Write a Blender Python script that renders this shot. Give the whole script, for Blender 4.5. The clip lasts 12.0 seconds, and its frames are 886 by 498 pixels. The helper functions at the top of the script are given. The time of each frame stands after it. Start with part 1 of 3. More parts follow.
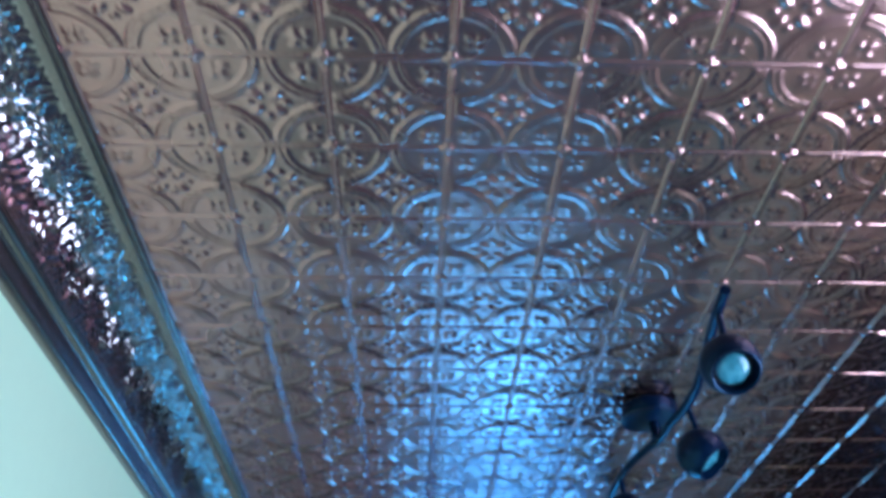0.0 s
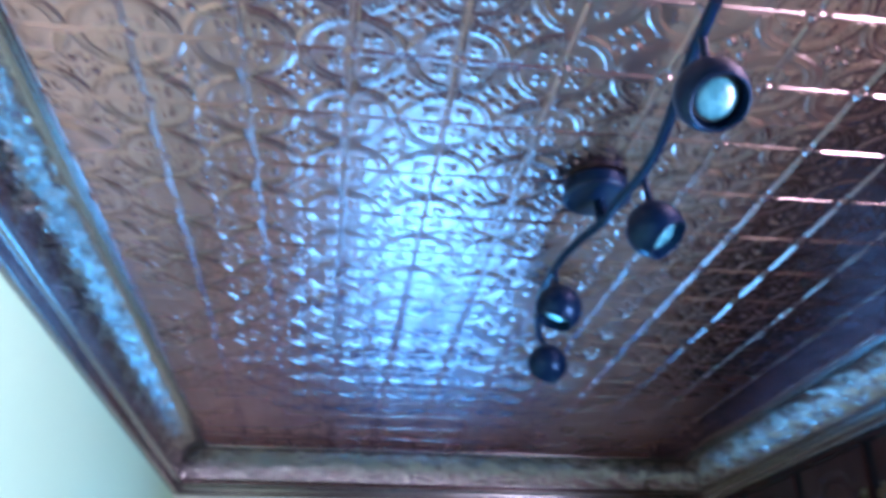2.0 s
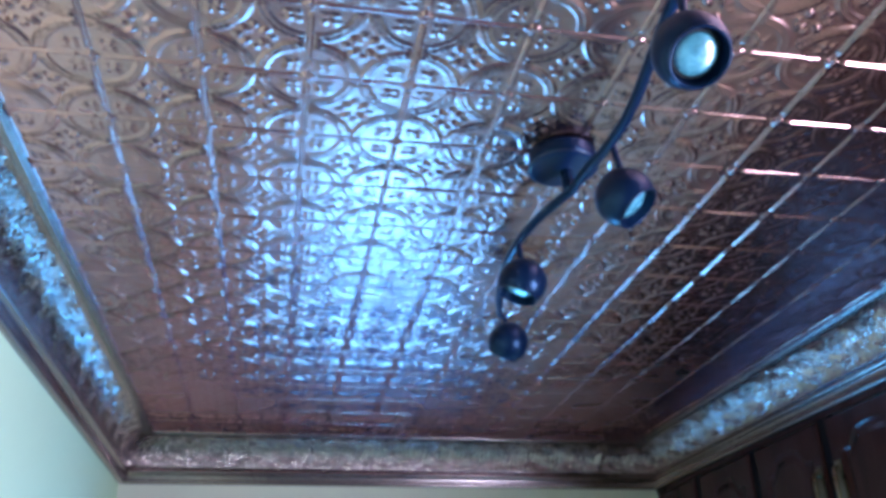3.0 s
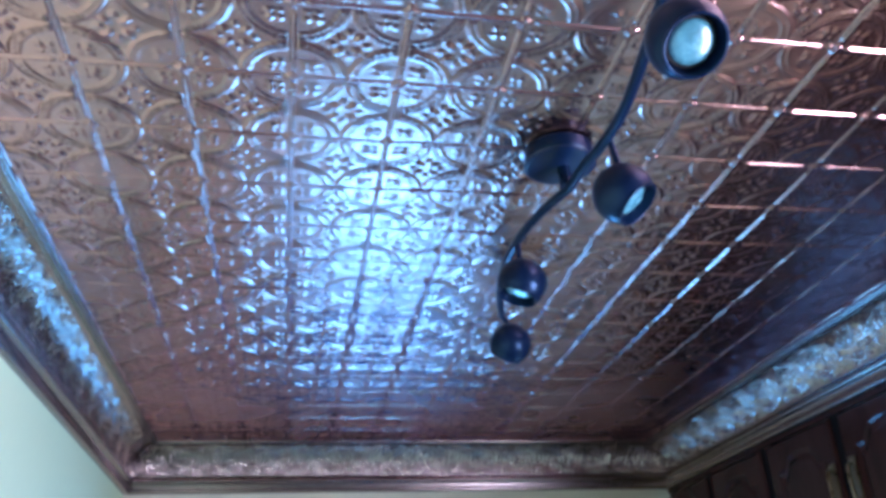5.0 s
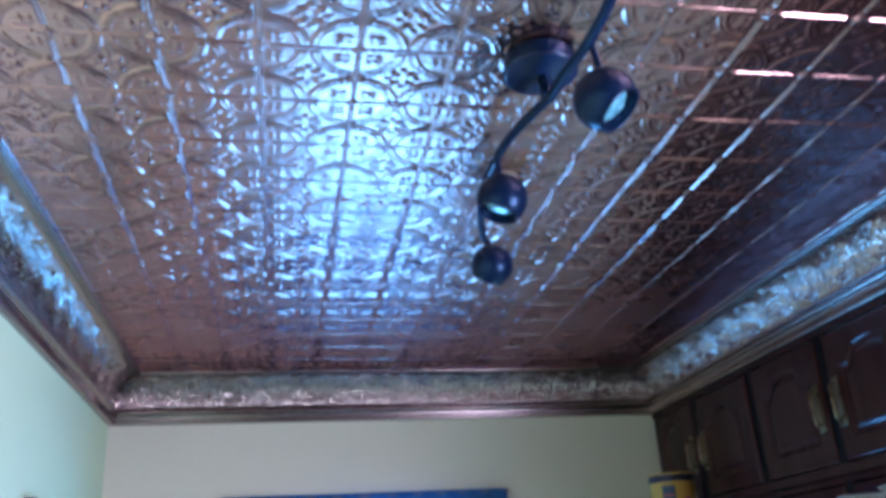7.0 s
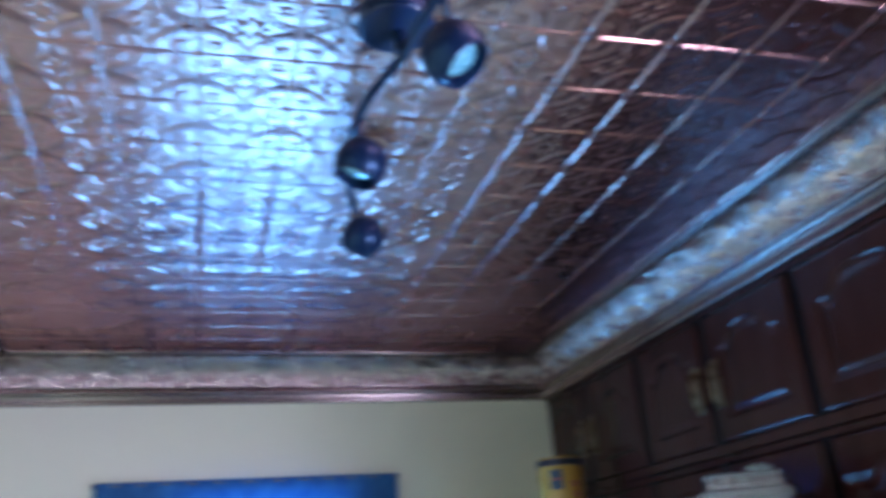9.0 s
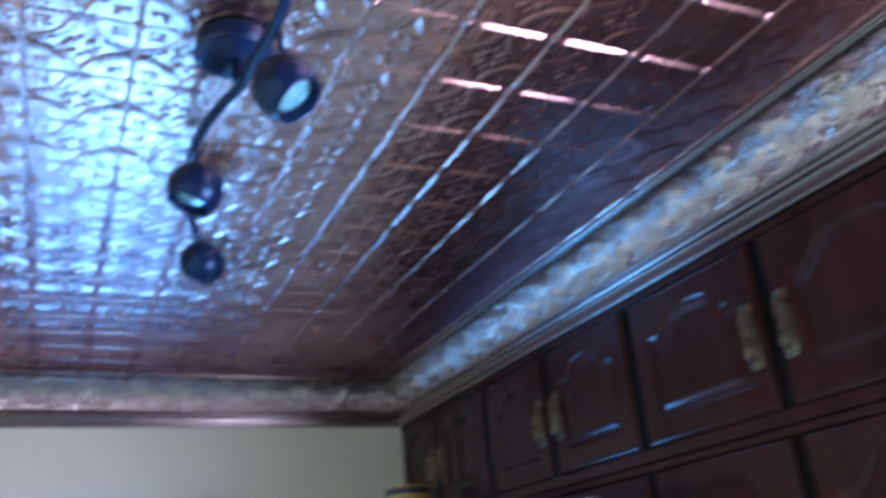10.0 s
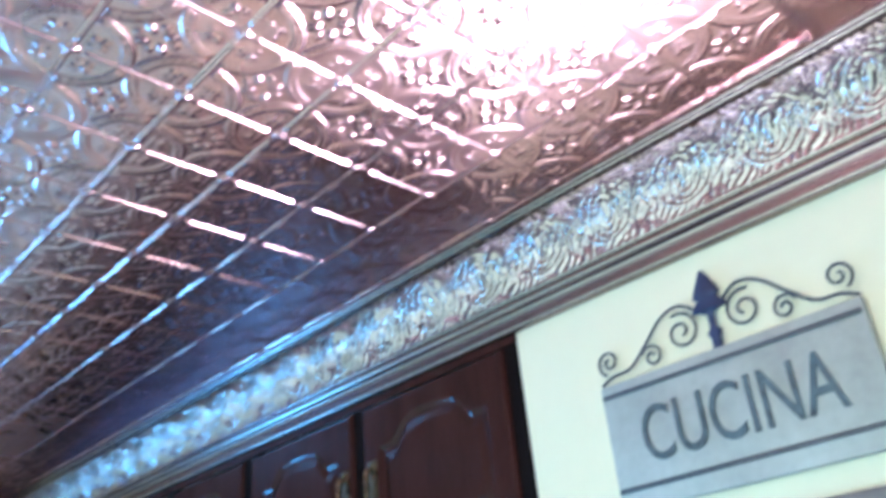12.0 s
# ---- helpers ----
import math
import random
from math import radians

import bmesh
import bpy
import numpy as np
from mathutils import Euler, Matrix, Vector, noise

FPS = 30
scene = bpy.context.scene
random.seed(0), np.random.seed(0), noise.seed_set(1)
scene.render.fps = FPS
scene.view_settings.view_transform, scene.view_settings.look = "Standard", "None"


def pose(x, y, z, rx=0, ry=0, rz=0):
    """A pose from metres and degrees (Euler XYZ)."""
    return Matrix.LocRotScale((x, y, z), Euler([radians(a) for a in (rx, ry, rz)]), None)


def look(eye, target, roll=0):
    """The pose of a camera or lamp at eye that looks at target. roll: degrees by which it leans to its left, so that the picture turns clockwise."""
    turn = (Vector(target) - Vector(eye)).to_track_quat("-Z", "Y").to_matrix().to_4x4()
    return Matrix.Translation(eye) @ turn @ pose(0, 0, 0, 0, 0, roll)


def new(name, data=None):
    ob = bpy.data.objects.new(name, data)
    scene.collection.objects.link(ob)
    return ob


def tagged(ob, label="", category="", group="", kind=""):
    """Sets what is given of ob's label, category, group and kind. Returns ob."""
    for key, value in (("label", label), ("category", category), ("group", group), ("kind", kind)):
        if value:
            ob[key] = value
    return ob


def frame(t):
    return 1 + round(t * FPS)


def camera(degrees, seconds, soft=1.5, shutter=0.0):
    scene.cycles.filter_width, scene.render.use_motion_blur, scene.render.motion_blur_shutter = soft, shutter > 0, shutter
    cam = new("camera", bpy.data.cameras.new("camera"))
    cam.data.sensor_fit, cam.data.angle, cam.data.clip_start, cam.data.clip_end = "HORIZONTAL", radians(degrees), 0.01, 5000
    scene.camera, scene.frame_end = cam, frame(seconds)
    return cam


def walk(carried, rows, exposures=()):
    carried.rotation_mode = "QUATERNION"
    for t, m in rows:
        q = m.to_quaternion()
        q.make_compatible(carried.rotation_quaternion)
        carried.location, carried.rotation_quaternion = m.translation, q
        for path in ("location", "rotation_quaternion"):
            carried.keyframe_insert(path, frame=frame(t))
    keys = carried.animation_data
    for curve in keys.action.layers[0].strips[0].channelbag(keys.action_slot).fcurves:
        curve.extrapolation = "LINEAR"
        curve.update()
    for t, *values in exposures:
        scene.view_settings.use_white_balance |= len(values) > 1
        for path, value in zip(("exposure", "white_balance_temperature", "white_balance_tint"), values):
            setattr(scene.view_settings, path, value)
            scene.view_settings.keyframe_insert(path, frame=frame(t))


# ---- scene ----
cam = camera(55.1, 12.0, soft=3.8, shutter=1.25)
PATH = [
    (0, (-0.04, -1.433, 1.622), (0.022, 0.173, 2.813), -0.6),
    (0.12, (-0.034, -1.421, 1.622), (0.029, 0.193, 2.800), -0.3),
    (0.5, (0.019, -1.336, 1.617), (0.09, 0.346, 2.697), 2.2),
    (1, (0.021, -1.244, 1.602), (0.178, 0.493, 2.581), -0.0),
    (1.5, (0.038, -1.178, 1.613), (0.18, 0.595, 2.528), -0.0),
    (2, (0.005, -1.097, 1.613), (0.237, 0.67, 2.519), -0.1),
    (2.5, (-0.018, -1.049, 1.598), (0.352, 0.726, 2.44), -1.6),
    (3, (-0.006, -1.032, 1.605), (0.342, 0.727, 2.492), -1.5),
    (5, (0.021, -1.002, 1.625), (0.351, 0.759, 2.512), -2.6),
    (5.5, (0.004, -1.002, 1.61), (0.36, 0.752, 2.504), -3.1),
    (6, (0.018, -0.967, 1.619), (0.386, 0.811, 2.457), -2.9),
    (6.5, (0.023, -0.967, 1.596), (0.389, 0.824, 2.407), -3.7),
    (6.7, (0.031, -0.963, 1.607), (0.4, 0.841, 2.386), -3.4),
    (8.3, (0.117, -0.902, 1.575), (0.406, 0.938, 2.304), -4.6),
    (8.5, (0.124, -0.899, 1.575), (0.46, 0.93, 2.313), -4.5),
    (9, (0.181, -0.898, 1.585), (0.708, 0.889, 2.313), -4.1),
    (9.5, (0.215, -0.902, 1.592), (0.912, 0.825, 2.319), -4.4),
    (10, (0.245, -0.933, 1.602), (1.038, 0.743, 2.352), -5.0),
    (10.5, (0.258, -0.978, 1.595), (1.222, 0.559, 2.437), -6.3),
    (11, (0.271, -1.067, 1.624), (1.443, 0.299, 2.497), -7.1),
    (11.5, (0.303, -1.138, 1.639), (1.565, 0.106, 2.566), -7.7),
    (11.8, (0.330, -1.168, 1.649), (1.620, 0.039, 2.586), -6.4),
    (12, (0.333, -1.174, 1.65), (1.614, 0.057, 2.569), -5.9),
]
EXPOSURES = [(0.0, -1.15, 4580, 64), (0.5, -0.65, 4730, 68), (1.3, -0.23, 4790, 76), (2.5, -0.28, 4920, 80), (5.0, -0.27, 5140, 87), (6.5, -0.27, 5120, 88), (8.5, -0.22, 5140, 90), (9.8, -0.14, 5090, 92), (10.6, 0.18, 5190, 94), (11.2, 0.68, 4950, 80), (12.0, 0.83, 4900, 76)]
walk(cam, [(t, look(eye, target, roll)) for t, eye, target, roll in PATH], EXPOSURES)

# ---- plan, metres ----
CELL = 0.1524                      # embossed ceiling cell, six inches
CEIL = 2.40
X_W, X_E, Y_N, Y_S = -0.573, 1.499, 2.252, -4.00   # wall faces
CROWN_LOW = 2.232
WALL_T = 0.14
CAB_Y0, CAB_Y1 = -0.220, 2.252      # built-in cupboard wall
WIN_E = (-1.40, -0.245, 0.95, 1.800)   # y0, y1, z0, z1
WIN_N = (0.08, 0.68, 0.86, 1.90)      # x0, x1, z0, z1

# ---- world and light ----
world = bpy.data.worlds.new("world")
scene.world = world
world.use_nodes = True
wn = world.node_tree
sky = wn.nodes.new("ShaderNodeTexSky")
sky.sky_type, sky.sun_disc = "NISHITA", False
sky.sun_elevation, sky.sun_rotation = radians(50), radians(200)
wn.links.new(sky.outputs["Color"], wn.nodes["Background"].inputs["Color"])
wn.nodes["Background"].inputs["Strength"].default_value = 0.12


def area_lamp(name, m, sx, sy, watts, colour):
    data = bpy.data.lights.new(name, "AREA")
    data.shape, data.size, data.size_y, data.energy, data.color = "RECTANGLE", sx, sy, watts, colour
    ob = new(name, data)
    ob.matrix_world = m
    return ob


# daylight entering through the two window openings
area_lamp("daylight_east", look((X_E + 0.105, (WIN_E[0] + WIN_E[1]) / 2, (WIN_E[2] + WIN_E[3]) / 2), (0, (WIN_E[0] + WIN_E[1]) / 2, (WIN_E[2] + WIN_E[3]) / 2)),
          WIN_E[1] - WIN_E[0] - 0.01, WIN_E[3] - WIN_E[2] - 0.01, 138, (0.75, 1.0, 0.66))
area_lamp("daylight_north", look(((WIN_N[0] + WIN_N[1]) / 2, Y_N + 0.10, (WIN_N[2] + WIN_N[3]) / 2), ((WIN_N[0] + WIN_N[1]) / 2, 0, (WIN_N[2] + WIN_N[3]) / 2)),
          WIN_N[1] - WIN_N[0] - 0.01, WIN_N[3] - WIN_N[2] - 0.01, 38, (0.125, 0.95, 0.99))


# ---- materials ----
def material(name, colour, rough=0.5, metal=0.0, vary=0.15, scale=6.0, fine=90.0, bump=0.0, bump_scale=200.0, coat=0.0, rough_vary=0.08, stretch=(1, 1, 1), second=None, spec=0.5, sheen=(1, 1, 1), glossy_from=None):
    m = bpy.data.materials.new(name)
    m.use_nodes = True
    nt = m.node_tree
    b = nt.nodes["Principled BSDF"]
    tc = nt.nodes.new("ShaderNodeTexCoord")
    mp = nt.nodes.new("ShaderNodeMapping")
    mp.inputs["Scale"].default_value = stretch
    nt.links.new(tc.outputs["Object"], mp.inputs["Vector"])

    def noise_node(sc, detail):
        n = nt.nodes.new("ShaderNodeTexNoise")
        n.inputs["Scale"].default_value, n.inputs["Detail"].default_value = sc, detail
        nt.links.new(mp.outputs["Vector"], n.inputs["Vector"])
        return n
    big, small = noise_node(scale, 3), noise_node(fine, 4)
    add = nt.nodes.new("ShaderNodeMath")
    add.operation = "MULTIPLY_ADD"
    nt.links.new(small.outputs["Fac"], add.inputs[0])
    add.inputs[1].default_value = 0.45
    nt.links.new(big.outputs["Fac"], add.inputs[2])
    ramp = nt.nodes.new("ShaderNodeValToRGB")
    ramp.color_ramp.elements[0].position, ramp.color_ramp.elements[1].position = 0.45, 1.0
    lo = second or tuple(c * (1 - vary) for c in colour)
    hi = tuple(min(1, c * (1 + vary)) for c in colour)
    ramp.color_ramp.elements[0].color, ramp.color_ramp.elements[1].color = (*lo, 1), (*hi, 1)
    nt.links.new(add.outputs[0], ramp.inputs["Fac"])
    nt.links.new(ramp.outputs["Color"], b.inputs["Base Color"])
    rr = nt.nodes.new("ShaderNodeMapRange")
    rr.inputs["From Min"].default_value, rr.inputs["From Max"].default_value = 0.3, 0.7
    rr.inputs["To Min"].default_value, rr.inputs["To Max"].default_value = max(0.02, rough - rough_vary), min(1, rough + rough_vary)
    nt.links.new(big.outputs["Fac"], rr.inputs["Value"])
    nt.links.new(rr.outputs["Result"], b.inputs["Roughness"])
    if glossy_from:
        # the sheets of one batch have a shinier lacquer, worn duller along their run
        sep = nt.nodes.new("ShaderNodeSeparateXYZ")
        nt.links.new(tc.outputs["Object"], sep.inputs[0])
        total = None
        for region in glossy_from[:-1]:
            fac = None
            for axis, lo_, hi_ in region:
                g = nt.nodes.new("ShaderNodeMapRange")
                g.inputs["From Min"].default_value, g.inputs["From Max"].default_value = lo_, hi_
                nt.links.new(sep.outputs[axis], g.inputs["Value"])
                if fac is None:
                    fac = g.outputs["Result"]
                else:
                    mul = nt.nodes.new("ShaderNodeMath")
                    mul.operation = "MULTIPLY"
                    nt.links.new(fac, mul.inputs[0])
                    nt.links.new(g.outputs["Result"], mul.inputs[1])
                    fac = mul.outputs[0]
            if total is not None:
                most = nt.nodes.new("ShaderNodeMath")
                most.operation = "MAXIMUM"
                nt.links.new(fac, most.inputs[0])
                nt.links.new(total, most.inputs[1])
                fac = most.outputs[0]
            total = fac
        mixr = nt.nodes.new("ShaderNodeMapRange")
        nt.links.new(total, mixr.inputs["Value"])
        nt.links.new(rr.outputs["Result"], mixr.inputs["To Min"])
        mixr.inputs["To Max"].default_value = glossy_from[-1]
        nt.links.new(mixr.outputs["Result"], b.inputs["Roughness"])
    b.inputs["Specular IOR Level"].default_value = spec
    b.inputs["Specular Tint"].default_value = (*sheen, 1)
    b.inputs["Metallic"].default_value = metal
    b.inputs["Coat Weight"].default_value = coat
    b.inputs["Coat Roughness"].default_value = 0.15
    if bump:
        bn = noise_node(bump_scale, 3)
        bp = nt.nodes.new("ShaderNodeBump")
        bp.inputs["Strength"].default_value, bp.inputs["Distance"].default_value = bump, 0.002
        nt.links.new(bn.outputs["Fac"], bp.inputs["Height"])
        nt.links.new(bp.outputs["Normal"], b.inputs["Normal"])
    return m


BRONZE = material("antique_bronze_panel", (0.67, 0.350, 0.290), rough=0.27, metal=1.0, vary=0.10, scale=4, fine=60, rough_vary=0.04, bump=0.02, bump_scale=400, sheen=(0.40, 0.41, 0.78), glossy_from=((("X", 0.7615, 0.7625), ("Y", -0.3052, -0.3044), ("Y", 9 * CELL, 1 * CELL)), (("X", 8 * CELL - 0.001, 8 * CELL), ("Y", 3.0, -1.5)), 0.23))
CROWN_BRONZE = material("antique_bronze_moulding", (0.455, 0.355, 0.325), rough=0.17, metal=1.0, vary=0.12, scale=5, fine=70, rough_vary=0.05, bump=0.03, bump_scale=400)
BEAD_BRONZE = material("antique_bronze_bead", (0.32, 0.245, 0.22), rough=0.24, metal=1.0, vary=0.05, scale=5, fine=70, rough_vary=0.02, bump=0.03, bump_scale=400)
CREAM = material("cream_wall_paint", (0.75, 0.72, 0.53), rough=0.55, vary=0.03, scale=1.5, fine=40, bump=0.12, bump_scale=160)
# cream wall paint with the greenish tint of the light put into its colour
CREAM_GREENLIT = material("cream_paint_with_green_light", (0.585, 0.765, 0.48), rough=0.55, vary=0.03, scale=1.5, fine=40, bump=0.12, bump_scale=160)
CHERRY = material("dark_cherry_wood", (0.044, 0.0147, 0.0125), rough=0.13, vary=0.30, scale=5, fine=45, stretch=(1, 3, 0.5), bump=0.02, bump_scale=120, spec=0.13)
STILE_BLACK = material("near_black_stile", (0.007, 0.004, 0.004), rough=0.6, vary=0.3, spec=0.05, stretch=(1, 6, 0.6))
BLACK = material("black_lamp_enamel", (0.003, 0.011, 0.036), rough=0.30, vary=0.2, rough_vary=0.03, spec=0.40, sheen=(0.30, 0.60, 1.0))
INNER = material("matte_black", (0.008, 0.008, 0.009), rough=0.7)
LENS = material("frosted_bulb_glass", (0.060, 0.26, 0.32), rough=0.26, vary=0.40, scale=70, fine=300, coat=0.8)
BRASS = material("aged_brass", (0.24, 0.185, 0.105), rough=0.30, metal=1.0, vary=0.2, scale=40)
SIGN = material("grey_painted_sign_board", (0.36, 0.39, 0.38), rough=0.6, vary=0.2, scale=9, fine=70, bump=0.15)
SIGN_LETTER = material("worn_dark_teal_letter", (0.065, 0.100, 0.125), rough=0.6, vary=0.55, scale=55)
IRON = material("dark_wrought_iron", (0.085, 0.095, 0.115), rough=0.5, metal=0.4, vary=0.25, scale=40)
SOUTH = material("dark_slate_closing_wall", (0.10, 0.12, 0.16), rough=0.6, vary=0.05)
# reflected blue put into the base colour of the canopy's underside
BLUE_REFLECTION = material("canopy_blue_reflection", (0.0025, 0.016, 0.060), rough=0.32, vary=0.2, rough_vary=0.03)
FINIAL = material("dark_blue_iron", (0.020, 0.035, 0.10), rough=0.45, vary=0.3, scale=40)
FLOOR = material("mauve_bounce_floor", (0.13, 0.112, 0.125), rough=0.45, vary=0.2, scale=3)
TRIM = material("dark_window_casing", (0.16, 0.15, 0.15), rough=0.4, vary=0.15)
WHITE = material("white_window_sash", (0.78, 0.78, 0.76), rough=0.4, vary=0.03)
TIN_YELLOW = material("yellow_tin_paint", (0.52, 0.31, 0.04), rough=0.3, vary=0.1, coat=0.3)
NAVY = material("dark_navy_plastic", (0.012, 0.016, 0.035), rough=0.35, vary=0.2)
LABEL_BLUE = material("label_blue_print", (0.020, 0.060, 0.11), rough=0.4, vary=0.2)
LABEL_RED = material("label_red_print", (0.38, 0.06, 0.07), rough=0.4, vary=0.2)
FRAME_DARK = material("dark_slate_frame", (0.030, 0.045, 0.065), rough=0.35, vary=0.2)
CANVAS = material("muted_picture_print", (0.22, 0.24, 0.22), rough=0.6, vary=0.4, scale=12)


def cloth_material():
    m = bpy.data.materials.new("blue_valance_cloth")
    m.use_nodes = True
    nt = m.node_tree
    b, out = nt.nodes["Principled BSDF"], nt.nodes["Material Output"]
    tc = nt.nodes.new("ShaderNodeTexCoord")
    n = nt.nodes.new("ShaderNodeTexNoise")
    n.inputs["Scale"].default_value, n.inputs["Detail"].default_value = 22, 4
    nt.links.new(tc.outputs["Object"], n.inputs["Vector"])
    ramp = nt.nodes.new("ShaderNodeValToRGB")
    ramp.color_ramp.elements[0].position, ramp.color_ramp.elements[1].position = 0.35, 0.7
    ramp.color_ramp.elements[0].color, ramp.color_ramp.elements[1].color = (0.006, 0.085, 0.25, 1), (0.012, 0.135, 0.33, 1)
    nt.links.new(n.outputs["Fac"], ramp.inputs["Fac"])
    nt.links.new(ramp.outputs["Color"], b.inputs["Base Color"])
    b.inputs["Roughness"].default_value = 0.8
    tr = nt.nodes.new("ShaderNodeBsdfTranslucent")
    nt.links.new(ramp.outputs["Color"], tr.inputs["Color"])
    mix = nt.nodes.new("ShaderNodeMixShader")
    mix.inputs["Fac"].default_value = 0.20
    nt.links.new(b.outputs["BSDF"], mix.inputs[1])
    nt.links.new(tr.outputs["BSDF"], mix.inputs[2])
    nt.links.new(mix.outputs["Shader"], out.inputs["Surface"])
    return m


CLOTH = cloth_material()


def glass_material(name, colour=(1, 1, 1), rough=0.02, clear=1.0):
    m = bpy.data.materials.new(name)
    m.use_nodes = True
    b = m.node_tree.nodes["Principled BSDF"]
    b.inputs["Base Color"].default_value = (*colour, 1)
    b.inputs["Transmission Weight"].default_value = clear
    b.inputs["Roughness"].default_value, b.inputs["IOR"].default_value = rough, 1.5
    return m


CRYSTAL = glass_material("cut_crystal", (0.86, 0.96, 0.92), 0.05, 0.78)


# ---- mesh helpers ----
def box(bm, lo, hi):
    v = [bm.verts.new((x, y, z)) for x in (lo[0], hi[0]) for y in (lo[1], hi[1]) for z in (lo[2], hi[2])]
    for f in ((0, 1, 3, 2), (4, 6, 7, 5), (0, 4, 5, 1), (2, 3, 7, 6), (0, 2, 6, 4), (1, 5, 7, 3)):
        bm.faces.new([v[i] for i in f])


def rounded_box(bm, lo, hi, r=0.004, segments=2):
    b = bmesh.new()
    box(b, lo, hi)
    bmesh.ops.bevel(b, geom=b.edges[:], offset=r, segments=segments, affect="EDGES", profile=0.5)
    me = bpy.data.meshes.new("tmp")
    b.to_mesh(me)
    b.free()
    bm.from_mesh(me)
    bpy.data.meshes.remove(me)


def lathe(bm, profile, steps=40, m=Matrix()):
    """Turns (radius, height) points round the local z axis."""
    rings = []
    for r, z in profile:
        if r < 1e-6:
            rings.append([bm.verts.new(m @ Vector((0, 0, z)))])
        else:
            rings.append([bm.verts.new(m @ Vector((r * math.cos(2 * math.pi * k / steps), r * math.sin(2 * math.pi * k / steps), z))) for k in range(steps)])
    for a, b in zip(rings, rings[1:]):
        for k in range(steps):
            j = (k + 1) % steps
            if len(a) == 1 and len(b) > 1:
                bm.faces.new((a[0], b[j], b[k]))
            elif len(b) == 1 and len(a) > 1:
                bm.faces.new((a[k], a[j], b[0]))
            elif len(a) > 1:
                bm.faces.new((a[k], a[j], b[j], b[k]))


def tube(bm, points, r, sides=12, closed_ends=True, flat=1.0):
    """A round bar through the points; r may be one radius or one for each point."""
    pts = [Vector(p) for p in points]
    radii = r if isinstance(r, (list, tuple)) else [r] * len(pts)
    rings, side = [], None
    for i, p in enumerate(pts):
        d = (pts[min(i + 1, len(pts) - 1)] - pts[max(i - 1, 0)]).normalized()
        if side is None:
            side = d.orthogonal().normalized()
        side = (side - d * side.dot(d)).normalized()
        up = d.cross(side)
        rings.append([bm.verts.new(p + radii[i] * (side * math.cos(2 * math.pi * k / sides) + up * flat * math.sin(2 * math.pi * k / sides))) for k in range(sides)])
    for a, b in zip(rings, rings[1:]):
        for k in range(sides):
            bm.faces.new((a[k], a[(k + 1) % sides], b[(k + 1) % sides], b[k]))
    if closed_ends:
        bm.faces.new(rings[0][::-1])
        bm.faces.new(rings[-1])


def smooth_line(points, steps=8):
    """Catmull-Rom through the points."""
    p = [Vector(q) for q in points]
    p = [2 * p[0] - p[1], *p, 2 * p[-1] - p[-2]]
    out = []
    for i in range(1, len(p) - 2):
        for k in range(steps):
            t = k / steps
            out.append(0.5 * (2 * p[i] + (p[i + 1] - p[i - 1]) * t + (2 * p[i - 1] - 5 * p[i] + 4 * p[i + 1] - p[i + 2]) * t ** 2 + (3 * p[i] - p[i - 1] - 3 * p[i + 1] + p[i + 2]) * t ** 3))
    return [*out, p[-2]]


def finish(bm, name, mat, smooth=True, angle=40):
    bmesh.ops.recalc_face_normals(bm, faces=bm.faces[:])
    me = bpy.data.meshes.new(name)
    bm.to_mesh(me)
    bm.free()
    me.materials.append(mat)
    if smooth:
        me.shade_smooth()
        me.set_sharp_from_angle(angle=radians(angle))
    return me


def thing(name, label, category, group="", at=(0, 0, 0)):
    ob = new(name)
    ob.location = at
    return tagged(ob, label, category, group)


def part(name, bm, mat, parent, label="", smooth=True, angle=40):
    ob = new(name, finish(bm, name, mat, smooth, angle))
    ob.parent = parent
    if label:
        tagged(ob, label)
    return ob


def structure(name, bm, mat, label, category, smooth=False):
    return tagged(new(name, finish(bm, name, mat, smooth)), label, category, kind="structure")


def grid_mesh(name, pts, mat):
    """A smooth sheet from an array of points, rows by columns by 3."""
    rows, cols = pts.shape[:2]
    idx = np.arange(rows * cols).reshape(rows, cols)
    quads = np.stack([idx[:-1, :-1], idx[:-1, 1:], idx[1:, 1:], idx[1:, :-1]], -1).reshape(-1, 4)
    return sheet_mesh(name, pts.reshape(-1, 3), quads, mat)


def sheet_mesh(name, verts, quads, mat):
    me = bpy.data.meshes.new(name)
    me.vertices.add(len(verts))
    me.vertices.foreach_set("co", verts.astype(np.float32).ravel())
    me.loops.add(quads.size)
    me.loops.foreach_set("vertex_index", quads.astype(np.int32).ravel())
    me.polygons.add(len(quads))
    me.polygons.foreach_set("loop_start", np.arange(0, quads.size, 4, dtype=np.int32))
    me.polygons.foreach_set("use_smooth", np.ones(len(quads), dtype=bool))
    me.update(calc_edges=True)
    me.validate()
    me.materials.append(mat)
    return me


# ---- shell of the room ----
# the floor stays out of view; its mauve is chosen for a purple fill
bm = bmesh.new()
box(bm, (X_W - WALL_T, Y_S - WALL_T, -0.1), (2.1, Y_N + WALL_T, 0.0))
structure("floor", bm, FLOOR, "unseen kitchen floor, mauve-grey for the light it bounces up", "floor")

# the west wall's colour carries the green cast of its light
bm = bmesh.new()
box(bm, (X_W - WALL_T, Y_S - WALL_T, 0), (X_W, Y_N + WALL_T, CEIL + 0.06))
structure("wall_west", bm, CREAM_GREENLIT, "plaster wall with the green tint of its light in the paint colour", "wall")

